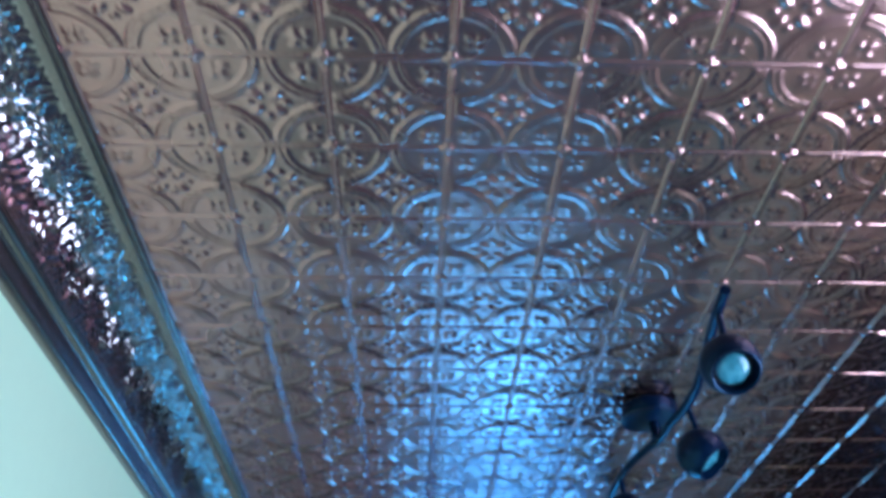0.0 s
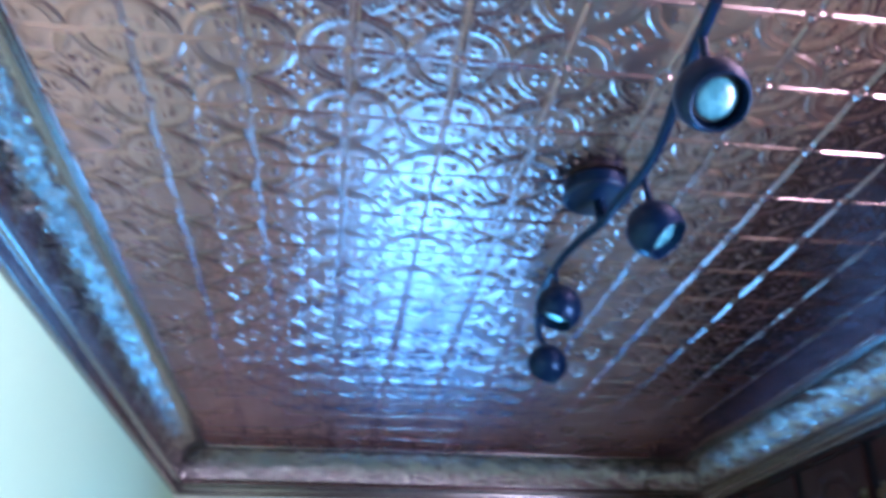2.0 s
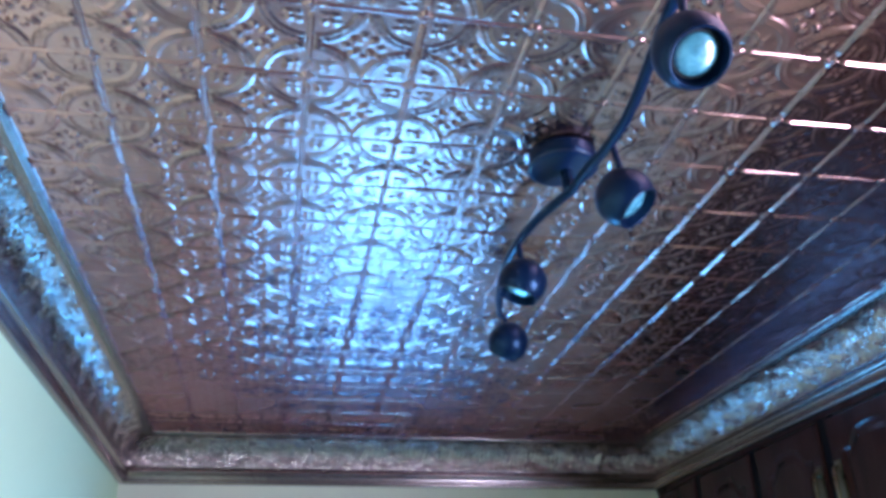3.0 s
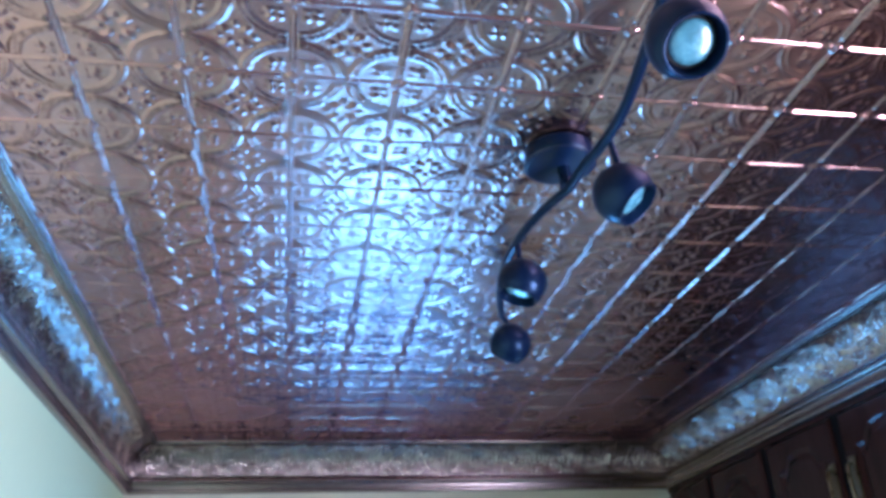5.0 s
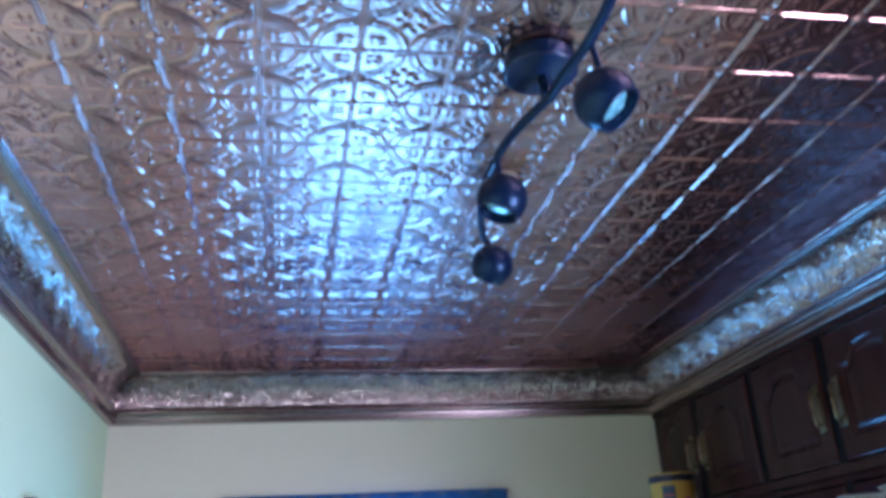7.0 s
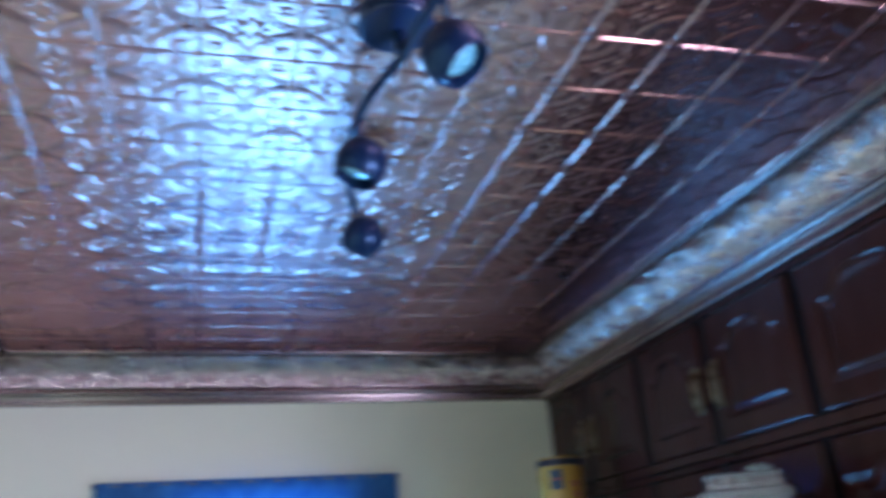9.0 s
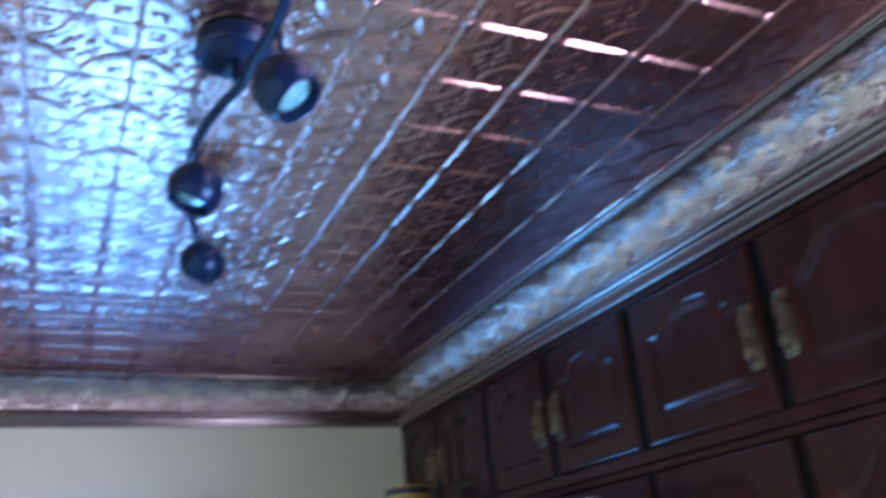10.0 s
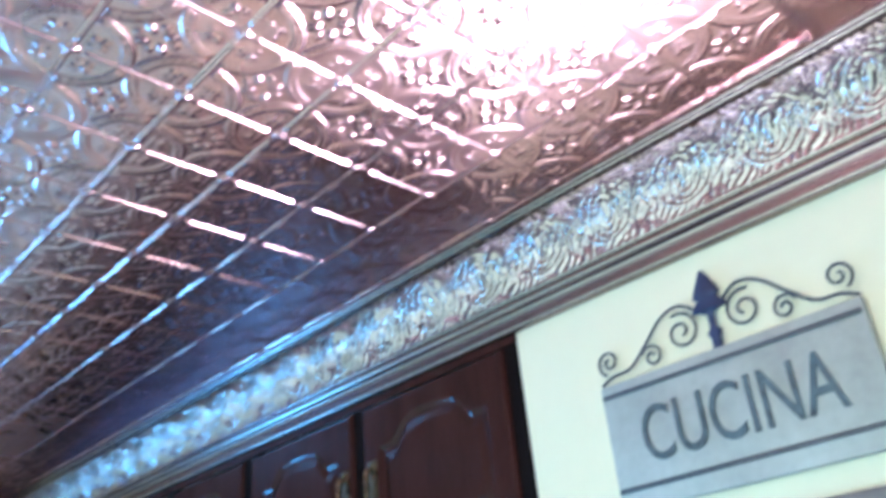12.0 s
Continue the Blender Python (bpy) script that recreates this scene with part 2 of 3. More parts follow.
x0, x1, z0, z1 = WIN_N
bm = bmesh.new()
box(bm, (X_W, Y_N, 0), (x0, Y_N + WALL_T, CEIL + 0.06))
box(bm, (x1, Y_N, 0), (2.1, Y_N + WALL_T, CEIL + 0.06))
box(bm, (x0, Y_N, 0), (x1, Y_N + WALL_T, z0))
box(bm, (x0, Y_N, z1), (x1, Y_N + WALL_T, CEIL + 0.06))
structure("wall_north", bm, CREAM, "cream painted end wall with a window", "wall")

# unseen end of the room, coloured dark so the north crown mirrors less
bm = bmesh.new()
box(bm, (X_W, Y_S - WALL_T, 0), (2.1, Y_S, CEIL + 0.06))
structure("wall_south", bm, SOUTH, "unseen closing wall, dark slate to dim reflections", "wall")

y0, y1, z0, z1 = WIN_E
bm = bmesh.new()
box(bm, (X_E, Y_S, 0), (X_E + WALL_T, y0, CEIL + 0.06))
box(bm, (X_E, y0, 0), (X_E + WALL_T, y1, z0))
box(bm, (X_E, y0, z1), (X_E + WALL_T, y1, CEIL + 0.06))
box(bm, (X_E, y1, 0), (X_E + WALL_T, CAB_Y0, CEIL + 0.06))
box(bm, (X_E, CAB_Y0, CROWN_LOW + 0.004), (X_E + WALL_T, CAB_Y1, CEIL + 0.06))
# unseen lower wall in cream, to lighten what the ceiling mirrors
box(bm, (X_E, CAB_Y0, 0), (X_E + WALL_T, CAB_Y1, 1.415))
box(bm, (X_E + 0.40, CAB_Y0, 0), (X_E + 0.50, CAB_Y1, CEIL + 0.06))
box(bm, (X_E + WALL_T, CAB_Y0 - 0.05, 0), (X_E + 0.50, CAB_Y0, CEIL + 0.06))
structure("wall_east", bm, CREAM, "cream painted wall with sink window and built-in cupboards", "wall")


# ---- embossed ceiling ----
def bump_at(p, q, cx, cy, rx, ry, h, turn=0.0):
    c, s = math.cos(turn), math.sin(turn)
    a, b = (p - cx) * c + (q - cy) * s, -(p - cx) * s + (q - cy) * c
    d = (a / rx) ** 2 + (b / ry) ** 2
    return 1.03 * h * np.clip(1 - d, 0, None) ** 0.75


def ridge(d, w, h):
    return h * np.clip(1 - (d / w) ** 2, 0, None)


def emboss(u, v):
    """Relief of the pressed pattern in metres; u, v in cells, crossings at whole numbers."""
    p, q = u - np.round(u), v - np.round(v)
    ap, aq = np.abs(p), np.abs(q)
    r = np.hypot(p, q)
    h = ridge(r - 0.472, 0.021, 0.0040) + ridge(r - 0.418, 0.021, 0.0037)
    h = h * np.clip((np.minimum(ap, aq) - 0.030) / 0.020, 0, 1) + 0.0010 * (r < 0.40)
    # flat seam strips with rolled edges, broken at the rosettes
    clear = np.clip((r - 0.10) / 0.02, 0, 1)
    t = np.clip((0.036 - ap) / 0.029, 0, 1)
    strip = (1.04 * t - 0.32 * t ** 2) / 0.72
    h = np.maximum(h, clear * (np.where(u > 6.5, 0.0029, 0.0042) * strip - ridge(ap, 0.009, 0.0014)))
    bar = np.where(u < 5, 0.0029, np.where(u > 8, 0.0014, 0.0037)) * np.clip((0.040 - aq) / 0.031, 0, 1)
    h = np.maximum(h, clear * bar)
    # rosette on the crossing
    ang = np.arctan2(q, p)
    petal = 0.085 * (0.62 + 0.38 * np.abs(np.cos(2 * ang)))
    h = np.maximum(h, 0.0044 * np.clip(1 - (r / petal) ** 2, 0, None) ** 0.6 - ridge(r, 0.022, 0.0018))
    # three-leaved sprigs in the quarters of each ring
    d = 0.7071
    al, ac = (ap + aq) * d, (ap - aq) * d
    h = np.maximum(h, bump_at(al, ac, 0.272, 0, 0.062, 0.028, 0.0042))
    for sgn in (1, -1):
        h = np.maximum(h, bump_at(al, ac, 0.228, sgn * 0.064, 0.048, 0.025, 0.0038, sgn * 0.8))
    h = np.maximum(h, bump_at(al, ac, 0.170, 0, 0.030, 0.024, 0.0034))
    for sgn in (1, -1):
        h = np.maximum(h, bump_at(al, ac, 0.330, sgn * 0.040, 0.030, 0.016, 0.0030, -sgn * 0.5))
    # flower of four petals where four rings leave a star
    m, n = np.abs(u - np.floor(u) - 0.5), np.abs(v - np.floor(v) - 0.5)
    h = np.maximum(h, bump_at(m, n, 0.088, 0.088, 0.068, 0.034, 0.0040, 0.785))
    h = np.maximum(h, bump_at(m, n, 0.0, 0.150, 0.024, 0.042, 0.0030))
    h = np.maximum(h, bump_at(m, n, 0.150, 0.0, 0.042, 0.024, 0.0030))
    return h


# sheets of four by eight cells hang a little differently
SHEET_TILT = {(0, 0): (0.000, 0.002), (1, 0): (0.001, 0.000), (2, -1): (0.0, 0.018), **{(2, j): (-0.008, 0.0) for j in range(5)}}


def sag(u, v):
    s = 0.0012 * np.sin(u * 1.57 + 0.6) * np.sin(v * 0.785 + 0.4) + 0.0007 * np.sin(u * 0.9 + v * 1.3)
    for (i, j), (tx, ty) in SHEET_TILT.items():
        u0, v0 = -3 + 4 * i, -2 + 4 * j
        inside = (u >= u0) & (u < u0 + 4) & (v >= v0) & (v < v0 + 4)
        s = s + inside * CELL * (tx * (u - u0 - 2) + ty * (v - v0 - 2))
    return s


def samples(a0, a1, per_cell, edges):
    """Grid lines between a0 and a1, with lines on the chamfer edges of each seam when the grid is fine."""
    if not edges:
        return np.linspace(a0, a1, int(round((a1 - a0) * per_cell)) + 1)
    seam = np.array(sorted({s * (e + d) for e in edges for d in (-0.0012, 0.0012) for s in (1, -1)} | {0.0, *((edges[0] * (1 - f) + edges[1] * f) * s for s in (1, -1) for f in (0.12, 0.25, 0.45, 0.7))}))
    inner = np.linspace(0.062, 0.938, per_cell)
    line = np.concatenate([np.concatenate([k + seam, k + inner]) for k in range(math.floor(a0) - 1, math.ceil(a1) + 1)])
    line = np.sort(line)
    return np.concatenate([[a0], line[(line > a0 + 0.003) & (line < a1 - 0.003)], [a1]])


def ceiling_band(v0, v1, per_cell, fine):
    us = samples(-3.12, 9.30, per_cell, (0.036, 0.007) if fine else ())
    vs = samples(v0, v1, per_cell, (0.040, 0.009) if fine else ())
    u, v = np.meshgrid(us, vs)
    e = emboss(u, v)
    # the shiny sheets are pressed less deep between their seams
    seam = (np.abs(u - np.round(u)) < 0.052) | (np.abs(v - np.round(v)) < 0.042)
    e = np.where((u > 8) & ~seam, 0.75 * e, np.where((u > 5) & (v > -2) & ~seam, (0.50 + 0.40 * np.clip(v / 7, 0, 1)) * e, e))
    z = CEIL - e - sag(u, v)
    return np.stack([u * CELL, v * CELL, z], -1)


verts, quads, base = [], [], 0
for v0, v1, per, fine in ((-26.0, -6, 12, False), (-6, 8, 38, True), (8, 14.6, 34, True)):
    pts = ceiling_band(v0, v1, per, fine)
    r_, c_ = pts.shape[:2]
    idx = np.arange(r_ * c_).reshape(r_, c_) + base
    quads.append(np.stack([idx[:-1, :-1], idx[1:, :-1], idx[1:, 1:], idx[:-1, 1:]], -1).reshape(-1, 4))
    verts.append(pts.reshape(-1, 3))
    base += r_ * c_
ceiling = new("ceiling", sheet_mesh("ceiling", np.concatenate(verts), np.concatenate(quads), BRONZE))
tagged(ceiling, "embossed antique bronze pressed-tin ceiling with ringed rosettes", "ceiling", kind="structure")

bm = bmesh.new()
box(bm, (X_W - WALL_T, Y_S - WALL_T, CEIL + 0.06), (2.1, Y_N + WALL_T, CEIL + 0.14))
structure("ceiling_slab", bm, CREAM, "plain slab above the bronze ceiling", "ceiling")


# ---- crown moulding ----
def crown_profile():
    """Distance from the wall, height, and how strongly the relief shows."""
    p = [(0.118, 2.402, 0), (0.118, 2.394, 0), (0.1165, 2.391, 0), (0.1130, 2.3895, 0), (0.1115, 2.391, 0), (0.1100, 2.3915, 0), (0.1090, 2.3905, 0), (0.1085, 2.389, 0)]
    for k in range(61):
        a = math.pi / 2 * k / 60
        p.append((0.108 - 0.084 * math.sin(a), 2.291 + 0.0975 * math.cos(a), min(1, max(0, (k - 5) / 8), (60 - k) / 4)))
    p += [(0.0225, 2.2885, 0), (0.0200, 2.2860, 0), (0.0200, 2.2825, 0), (0.0270, 2.2818, 0)]
    p += [(0.0275 + 0.0095 * math.cos(a), 2.2722 + 0.0095 * math.sin(a), 0) for a in np.linspace(1.5, -1.4, 11)]
    return p + [(0.0225, 2.2630, 0), (0.0208, 2.2605, 0), (0.0200, 2.2420, 0), (0.0196, 2.2350, 0), (0.0178, CROWN_LOW, 0), (-0.0040, CROWN_LOW, 0)]


def palmette(x, y, leaves, spread, near, far, h):
    """Ribbed leaf blades spreading from one root towards +y."""
    r, th = np.hypot(x, y), np.arctan2(x, y)
    phase = th / spread * leaves / 2
    k = np.clip(np.round(phase - 0.5 * (leaves % 2 == 0)), -(leaves // 2), leaves // 2)
    off = (phase - k - 0.5 * (leaves % 2 == 0)) * 2
    tip = far * (1 - 0.10 * np.abs(k))
    t = np.clip((r - near) / (tip - near), 0, 1)
    width = 0.80 * np.sqrt(np.clip(np.sin(np.pi * t ** 0.75), 0, 1))
    blade = np.clip(1 - (off / np.maximum(width, 1e-3)) ** 2, 0, None) ** 0.7
    return h * blade * (np.abs(th) < spread * 1.15) * (1 - 0.30 * np.clip(1 - np.abs(off) / 0.16, 0, 1))


def scrolls(a, s):
    """Relief of the cove: oval wreaths holding paired scrolls, with palmettes between; a along the wall, s across, metres."""
    L = CELL
    x = a - L * np.round(a / L)
    xm = a - L * (np.floor(a / L) + 0.5)
    # curved ground strokes and a bowed wreath round a bud
    wander = 0.30 * np.sin(2 * np.pi * a / 0.143 + 48 * s) + 0.24 * np.sin(2 * np.pi * s / 0.052 - 2 * np.pi * a / 0.117) + 0.22 * np.sin(2 * np.pi * a / 0.061 + 30 * s)
    stroke = np.cos(2 * np.pi * ((a + 3.5 * (s - 0.065) ** 2 + 0.10 * s) / (L / 10) + wander))
    h = 0.0028 * np.clip(stroke + 0.25 * np.sin(2 * np.pi * (s / 0.021 + 2 * wander)), 0, None) ** 0.9
    lean = x + 0.22 * (s - 0.080)
    h = np.maximum(h, 0.0044 * np.clip(1 - (lean / 0.007) ** 2 - ((s - 0.080) / 0.020) ** 2, 0, None) ** 0.6)
    for rx, ry, w, k in ((0.052, 0.047, 0.065, 0.0036), (0.034, 0.040, 0.090, 0.0034), (0.017, 0.030, 0.160, 0.0032)):
        h = np.maximum(h, ridge(np.hypot(lean / rx, (s - 0.080) / ry) - 1.0, w, k))
    # tall palmette between wreaths, a low one over each, and drop leaves below
    h = np.maximum(h, palmette(xm, 0.080 - s, 9, 1.20, 0.006, 0.066, 0.0036))
    h = np.maximum(h, palmette(x, 0.041 - s, 5, 1.20, 0.004, 0.034, 0.0036))
    h = np.maximum(h, palmette(xm, s - 0.086, 7, 1.05, 0.004, 0.040, 0.0034))
    h = np.maximum(h, bump_at(xm, s, 0, 0.083, 0.0060, 0.0055, 0.0046))
    h = np.maximum(h, bump_at(x, s, 0, 0.036, 0.0050, 0.0042, 0.0046))
    # fine stippled ground
    h = np.maximum(h, 0.0011 * np.clip(np.sin(2 * np.pi * a / 0.0091 + 60 * s) * np.sin(2 * np.pi * s / 0.0083 - 40 * a), 0, None))
    return h


def crown(name, corner, along, inward, length, mitre0, mitre1, label, fine, relief, plain_end=0.001):
    prof = np.array(crown_profile())
    d, z, w = prof.T
    step = np.hypot(np.diff(d), np.diff(z))
    arc = np.concatenate([[0], np.cumsum(step)])
    arc = arc - arc[8]
    nd, nz = np.gradient(z), -np.gradient(d)
    size = np.hypot(nd, nz)
    nd, nz = -nd / size, -nz / size
    # fine steps along the stretch that is passed closely, coarse ones beyond
    lo, hi = fine
    steps = [(0.0, lo, 0.012), (lo, hi, 0.0021), (hi, length, 0.012)]
    f = np.unique(np.concatenate([np.linspace(p, q, max(2, int((q - p) / d))) for p, q, d in steps if q > p]))[:, None] / length
    n = len(f)
    a = (mitre0 * d)[None, :] * (1 - f) + (length - mitre1 * d)[None, :] * f
    h = relief * scrolls(a, np.broadcast_to(arc[None, :], a.shape)) * w[None, :] * np.clip((1 - f) * length / plain_end - 1, 0, 1)
    dd = d[None, :] + h * np.abs(nd)[None, :]
    zz = z[None, :] - h * np.abs(nz)[None, :]
    pts = np.stack([corner[0] + along[0] * a + inward[0] * dd, corner[1] + along[1] * a + inward[1] * dd, zz], -1)
    me = grid_mesh(name, pts, CROWN_BRONZE)
    me.materials.append(BEAD_BRONZE)
    plain = np.tile(((w[:-1] == 0) & (w[1:] == 0)).astype(np.int32), n - 1)
    me.polygons.foreach_set("material_index", plain)
    tagged(new(name, me), label, "crown moulding", kind="structure")


CROWN_LABEL = "bronze crown moulding with embossed scroll cove"
crown("crown_moulding_west", (X_W, Y_S), (0, 1), (1, 0), Y_N - Y_S, 1, 1, CROWN_LABEL, (2.3, Y_N - Y_S), 0.95, 0.09)
crown("crown_moulding_north", (X_W, Y_N), (1, 0), (0, -1), X_E - X_W, 1, 1, CROWN_LABEL, (0, X_E - X_W), 1.5)
crown("crown_moulding_east", (X_E, Y_N), (0, -1), (-1, 0), Y_N - Y_S, 1, 1, CROWN_LABEL, (0, 4.0), 1.25)
crown("crown_moulding_south", (X_E, Y_S), (-1, 0), (0, 1), X_E - X_W, 1, 1, CROWN_LABEL, (0, 0), 1.0)


# ---- windows ----
def sink_window():
    y0, y1, z0, z1 = WIN_E
    w = tagged(new("window_1"), "sink window full of daylight with slim dark casing", "window", kind="structure")
    bm = bmesh.new()
    rounded_box(bm, (X_E - 0.016, y0 - 0.05, z1), (X_E, y1 + 0.018, z1 + 0.026), 0.003)
    part("head_casing", bm, TRIM, w)
    for ya, yb in ((y0 - 0.05, y0), (y1, y1 + 0.016)):
        bm = bmesh.new()
        rounded_box(bm, (X_E - 0.014, ya, z0), (X_E, yb, z1), 0.003)
        part("side_casing", bm, TRIM, w)
    bm = bmesh.new()
    rounded_box(bm, (X_E - 0.05, y0 - 0.06, z0 - 0.03), (X_E + 0.02, y1 + 0.018, z0), 0.005)
    part("window_sill", bm, WHITE, w)
    ym = (y0 + y1) / 2
    for ya, yb in ((y0, ym - 0.002), (ym + 0.002, y1)):
        bm = bmesh.new()
        for lo, hi in (((0.060, ya, z0), (0.095, ya + 0.035, z1)), ((0.060, yb - 0.035, z0), (0.095, yb, z1)),
                       ((0.060, ya + 0.035, z0), (0.095, yb - 0.035, z0 + 0.04)), ((0.060, ya + 0.035, z1 - 0.03), (0.095, yb - 0.035, z1))):
            box(bm, (X_E + lo[0], lo[1], lo[2]), (X_E + hi[0], hi[1], hi[2]))
        part("sash", bm, WHITE, w, smooth=False)


def end_window():
    x0, x1, z0, z1 = WIN_N
    w = tagged(new("window_2"), "end window behind a blue cloth valance", "window", kind="structure")
    bm = bmesh.new()
    for lo, hi in (((x0, z0), (x0 + 0.035, z1)), ((x1 - 0.035, z0), (x1, z1)), ((x0 + 0.035, z0), (x1 - 0.035, z0 + 0.04)), ((x0 + 0.035, z1 - 0.035), (x1 - 0.035, z1)),
                   ((x0 + 0.035, 1.22), (x1 - 0.035, 1.25))):
        box(bm, (lo[0], Y_N + 0.055, lo[1]), (hi[0], Y_N + 0.09, hi[1]))
    part("sash", bm, WHITE, w, smooth=False)
    bm = bmesh.new()
    rounded_box(bm, (x0 - 0.05, Y_N - 0.045, z0 - 0.03), (x1 + 0.05, Y_N + 0.02, z0), 0.005)
    part("window_sill", bm, WHITE, w)


sink_window()
end_window()


def valance():
    t = thing("window_valance", "bright blue gathered cloth valance over the end window", "valance")
    us, vs = np.linspace(-0.167, 0.865, 200), np.linspace(0, 1, 14)
    u, v = np.meshgrid(us, vs)
    y = Y_N - 0.030 - 0.006 * np.sin(u * 70 + 0.9 * np.sin(u * 9)) * (0.15 + 0.85 * v) - 0.004 * v
    z = 1.966 - 0.455 * v + 0.006 * np.sin(u * 35) * v
    ob = new("cloth", grid_mesh("cloth", np.stack([u, y, z], -1), CLOTH))
    ob.parent = t
    bm = bmesh.new()
    tube(bm, [(-0.175, Y_N - 0.024, 1.955), (0.873, Y_N - 0.024, 1.955)], 0.006)
    part("rod", bm, TRIM, t)
    for x in (-0.15, 0.85):
        bm = bmesh.new()
        box(bm, (x - 0.006, Y_N - 0.026, 1.947), (x + 0.006, Y_N, 1.963))
        part("bracket", bm, TRIM, t)


valance()


# ---- spot lamp on the ceiling ----
BAR_Z = 2.330


def spot_head(parent, centre, aim, bar_xy):
    """A ball with a recessed bulb, hung from the bar by a short stem."""
    R = 0.0455
    m = Matrix.Translation(centre) @ Vector(aim).to_track_quat("Z", "Y").to_matrix().to_4x4()
    bm = bmesh.new()
    cut = math.asin(0.80)
    prof = [(R * math.sin(a), R * math.cos(a)) for a in np.linspace(math.pi, cut, 28)]
    prof[0] = (0, -R)
    zr = R * math.cos(cut)
    prof += [(0.0368, zr + 0.0030), (0.0352, zr + 0.0038), (0.0336, zr + 0.0030), (0.0325, zr - 0.010), (0.0305, zr - 0.016)]
    lathe(bm, prof, 44, m)
    ball = part("spot_head", bm, BLACK, parent)
    bm = bmesh.new()
    lathe(bm, [(0.0304, zr - 0.0150), (0.0290, zr - 0.0118), (0.0262, zr - 0.0110), (0.0256, zr - 0.0125)], 44, m)
    part("bezel", bm, INNER, ball)
    bm = bmesh.new()
    lens = [(0.0258, zr - 0.0115)] + [(0.0258 * math.cos(a), zr - 0.0115 + 0.007 * math.sin(a)) for a in np.linspace(0.1, math.pi / 2, 10)]
    lens[-1] = (0, zr - 0.0045)
    lathe(bm, lens, 44, m)
    part("bulb", bm, LENS, ball, "pale frosted reflector bulb")
    bm = bmesh.new()
    top = Vector((bar_xy[0], bar_xy[1], BAR_Z))
    bottom = Vector(centre) + Vector((0, 0, R - 0.003))
    tube(bm, [top, Vector((bar_xy[0] * 0.5 + centre[0] * 0.5, bar_xy[1] * 0.5 + centre[1] * 0.5, (top.z + bottom.z) / 2)), bottom], 0.0055)
    part("stem", bm, BLACK, parent)


def track_lamp():
    t = thing("track_lamp", "black four-spot ceiling lamp on a wavy bar", "ceiling lamp")
    bm = bmesh.new()
    m = Matrix.Translation((0.440, 0.147, 0))
    lathe(bm, [(0, 2.368), (0.047, 2.368), (0.053, 2.3695), (0.0570, 2.373), (0.0580, 2.377), (0.0575, 2.394), (0.055, 2.3965), (0, 2.3965)], 56, m)
    part("canopy", bm, BLACK, t)
    # added disc; its navy stands for blue light mirrored below the canopy
    bm = bmesh.new()
    lathe(bm, [(0, 2.3640), (0.052, 2.3640), (0.0585, 2.3652), (0.0605, 2.3672), (0.0595, 2.3690), (0.050, 2.3692)], 56, m)
    part("canopy_underside", bm, BLUE_REFLECTION, t, "canopy underside coloured with the blue it reflects")
    bm = bmesh.new()
    lathe(bm, [(0, 2.328), (0.010, 2.328), (0.0105, 2.333), (0.0105, 2.369)], 20, Matrix.Translation((0.447, 0.150, 0)))
    part("hub", bm, BLACK, t)
    front = [(0.425, -0.385), (0.436, -0.285), (0.455, -0.165), (0.468, -0.065), (0.467, 0.020), (0.459, 0.085), (0.455, 0.155)]
    back = [(0.455, 0.155), (0.434, 0.228), (0.420, 0.300), (0.415, 0.380), (0.418, 0.470), (0.431, 0.560), (0.448, 0.640), (0.470, 0.722)]
    for line in (front, back):
        bm = bmesh.new()
        tube(bm, smooth_line([(x, y, BAR_Z) for x, y in line], 6), 0.0085, 12)
        part("bar", bm, BLACK, t)
    spot_head(t, (0.430, -0.326, 2.236), (-0.02, -0.56, -0.80), (0.431, -0.326))
    spot_head(t, (0.483, 0.013, 2.238), (0.51, -0.30, -0.73), (0.474, 0.012))
    spot_head(t, (0.418, 0.358, 2.247), (-0.35, 0.03, -0.935), (0.416, 0.358))
    spot_head(t, (0.484, 0.716, 2.262), (-0.30, 0.62, -0.72), (0.468, 0.714))


track_lamp()


# ---- built-in cupboards ----
DOOR_X = X_E - 0.008               # front of the door frames


def door_mesh(width, height, arch):
    """A raised-panel door with a cathedral arch; local y across, z up, front towards -x."""
    ny, nz = max(40, int(width / 0.0042)), max(40, int(height / 0.0042))
    y, z = np.meshgrid(np.linspace(0, width, ny), np.linspace(0, height, nz))
    stile, rail = 0.055, 0.046
    t = (y - width / 2) / (width / 2 - stile)
    rise = np.clip((0.76 - np.abs(t)) / 0.36, 0, 1)
    top = height - rail - arch + arch * (0.88 * rise ** 2 * (3 - 2 * rise) + 0.12 * np.cos(np.pi / 2 * np.clip(np.abs(t) / 0.40, 0, 1)))
    foot = 0.058
    inside = np.minimum(np.minimum(y - stile, width - stile - y), np.minimum(z - foot, (top - z) * 0.80))
    x = np.zeros_like(y)
    g = np.clip(inside, 0, None)
    x = np.where(inside > 0, np.where(g < 0.011, 0.0066 * np.sin(g / 0.011 * np.pi / 2), 0.0066 - 0.0056 * np.clip((g - 0.012) / 0.015, 0, 1)), 0.0)
    rim = np.minimum(np.minimum(y, width - y), np.minimum(z, height - z))
    x = x + 0.006 * np.clip(1 - rim / 0.010, 0, 1) ** 2
    front = np.stack([x, y, z], -1)
    return front


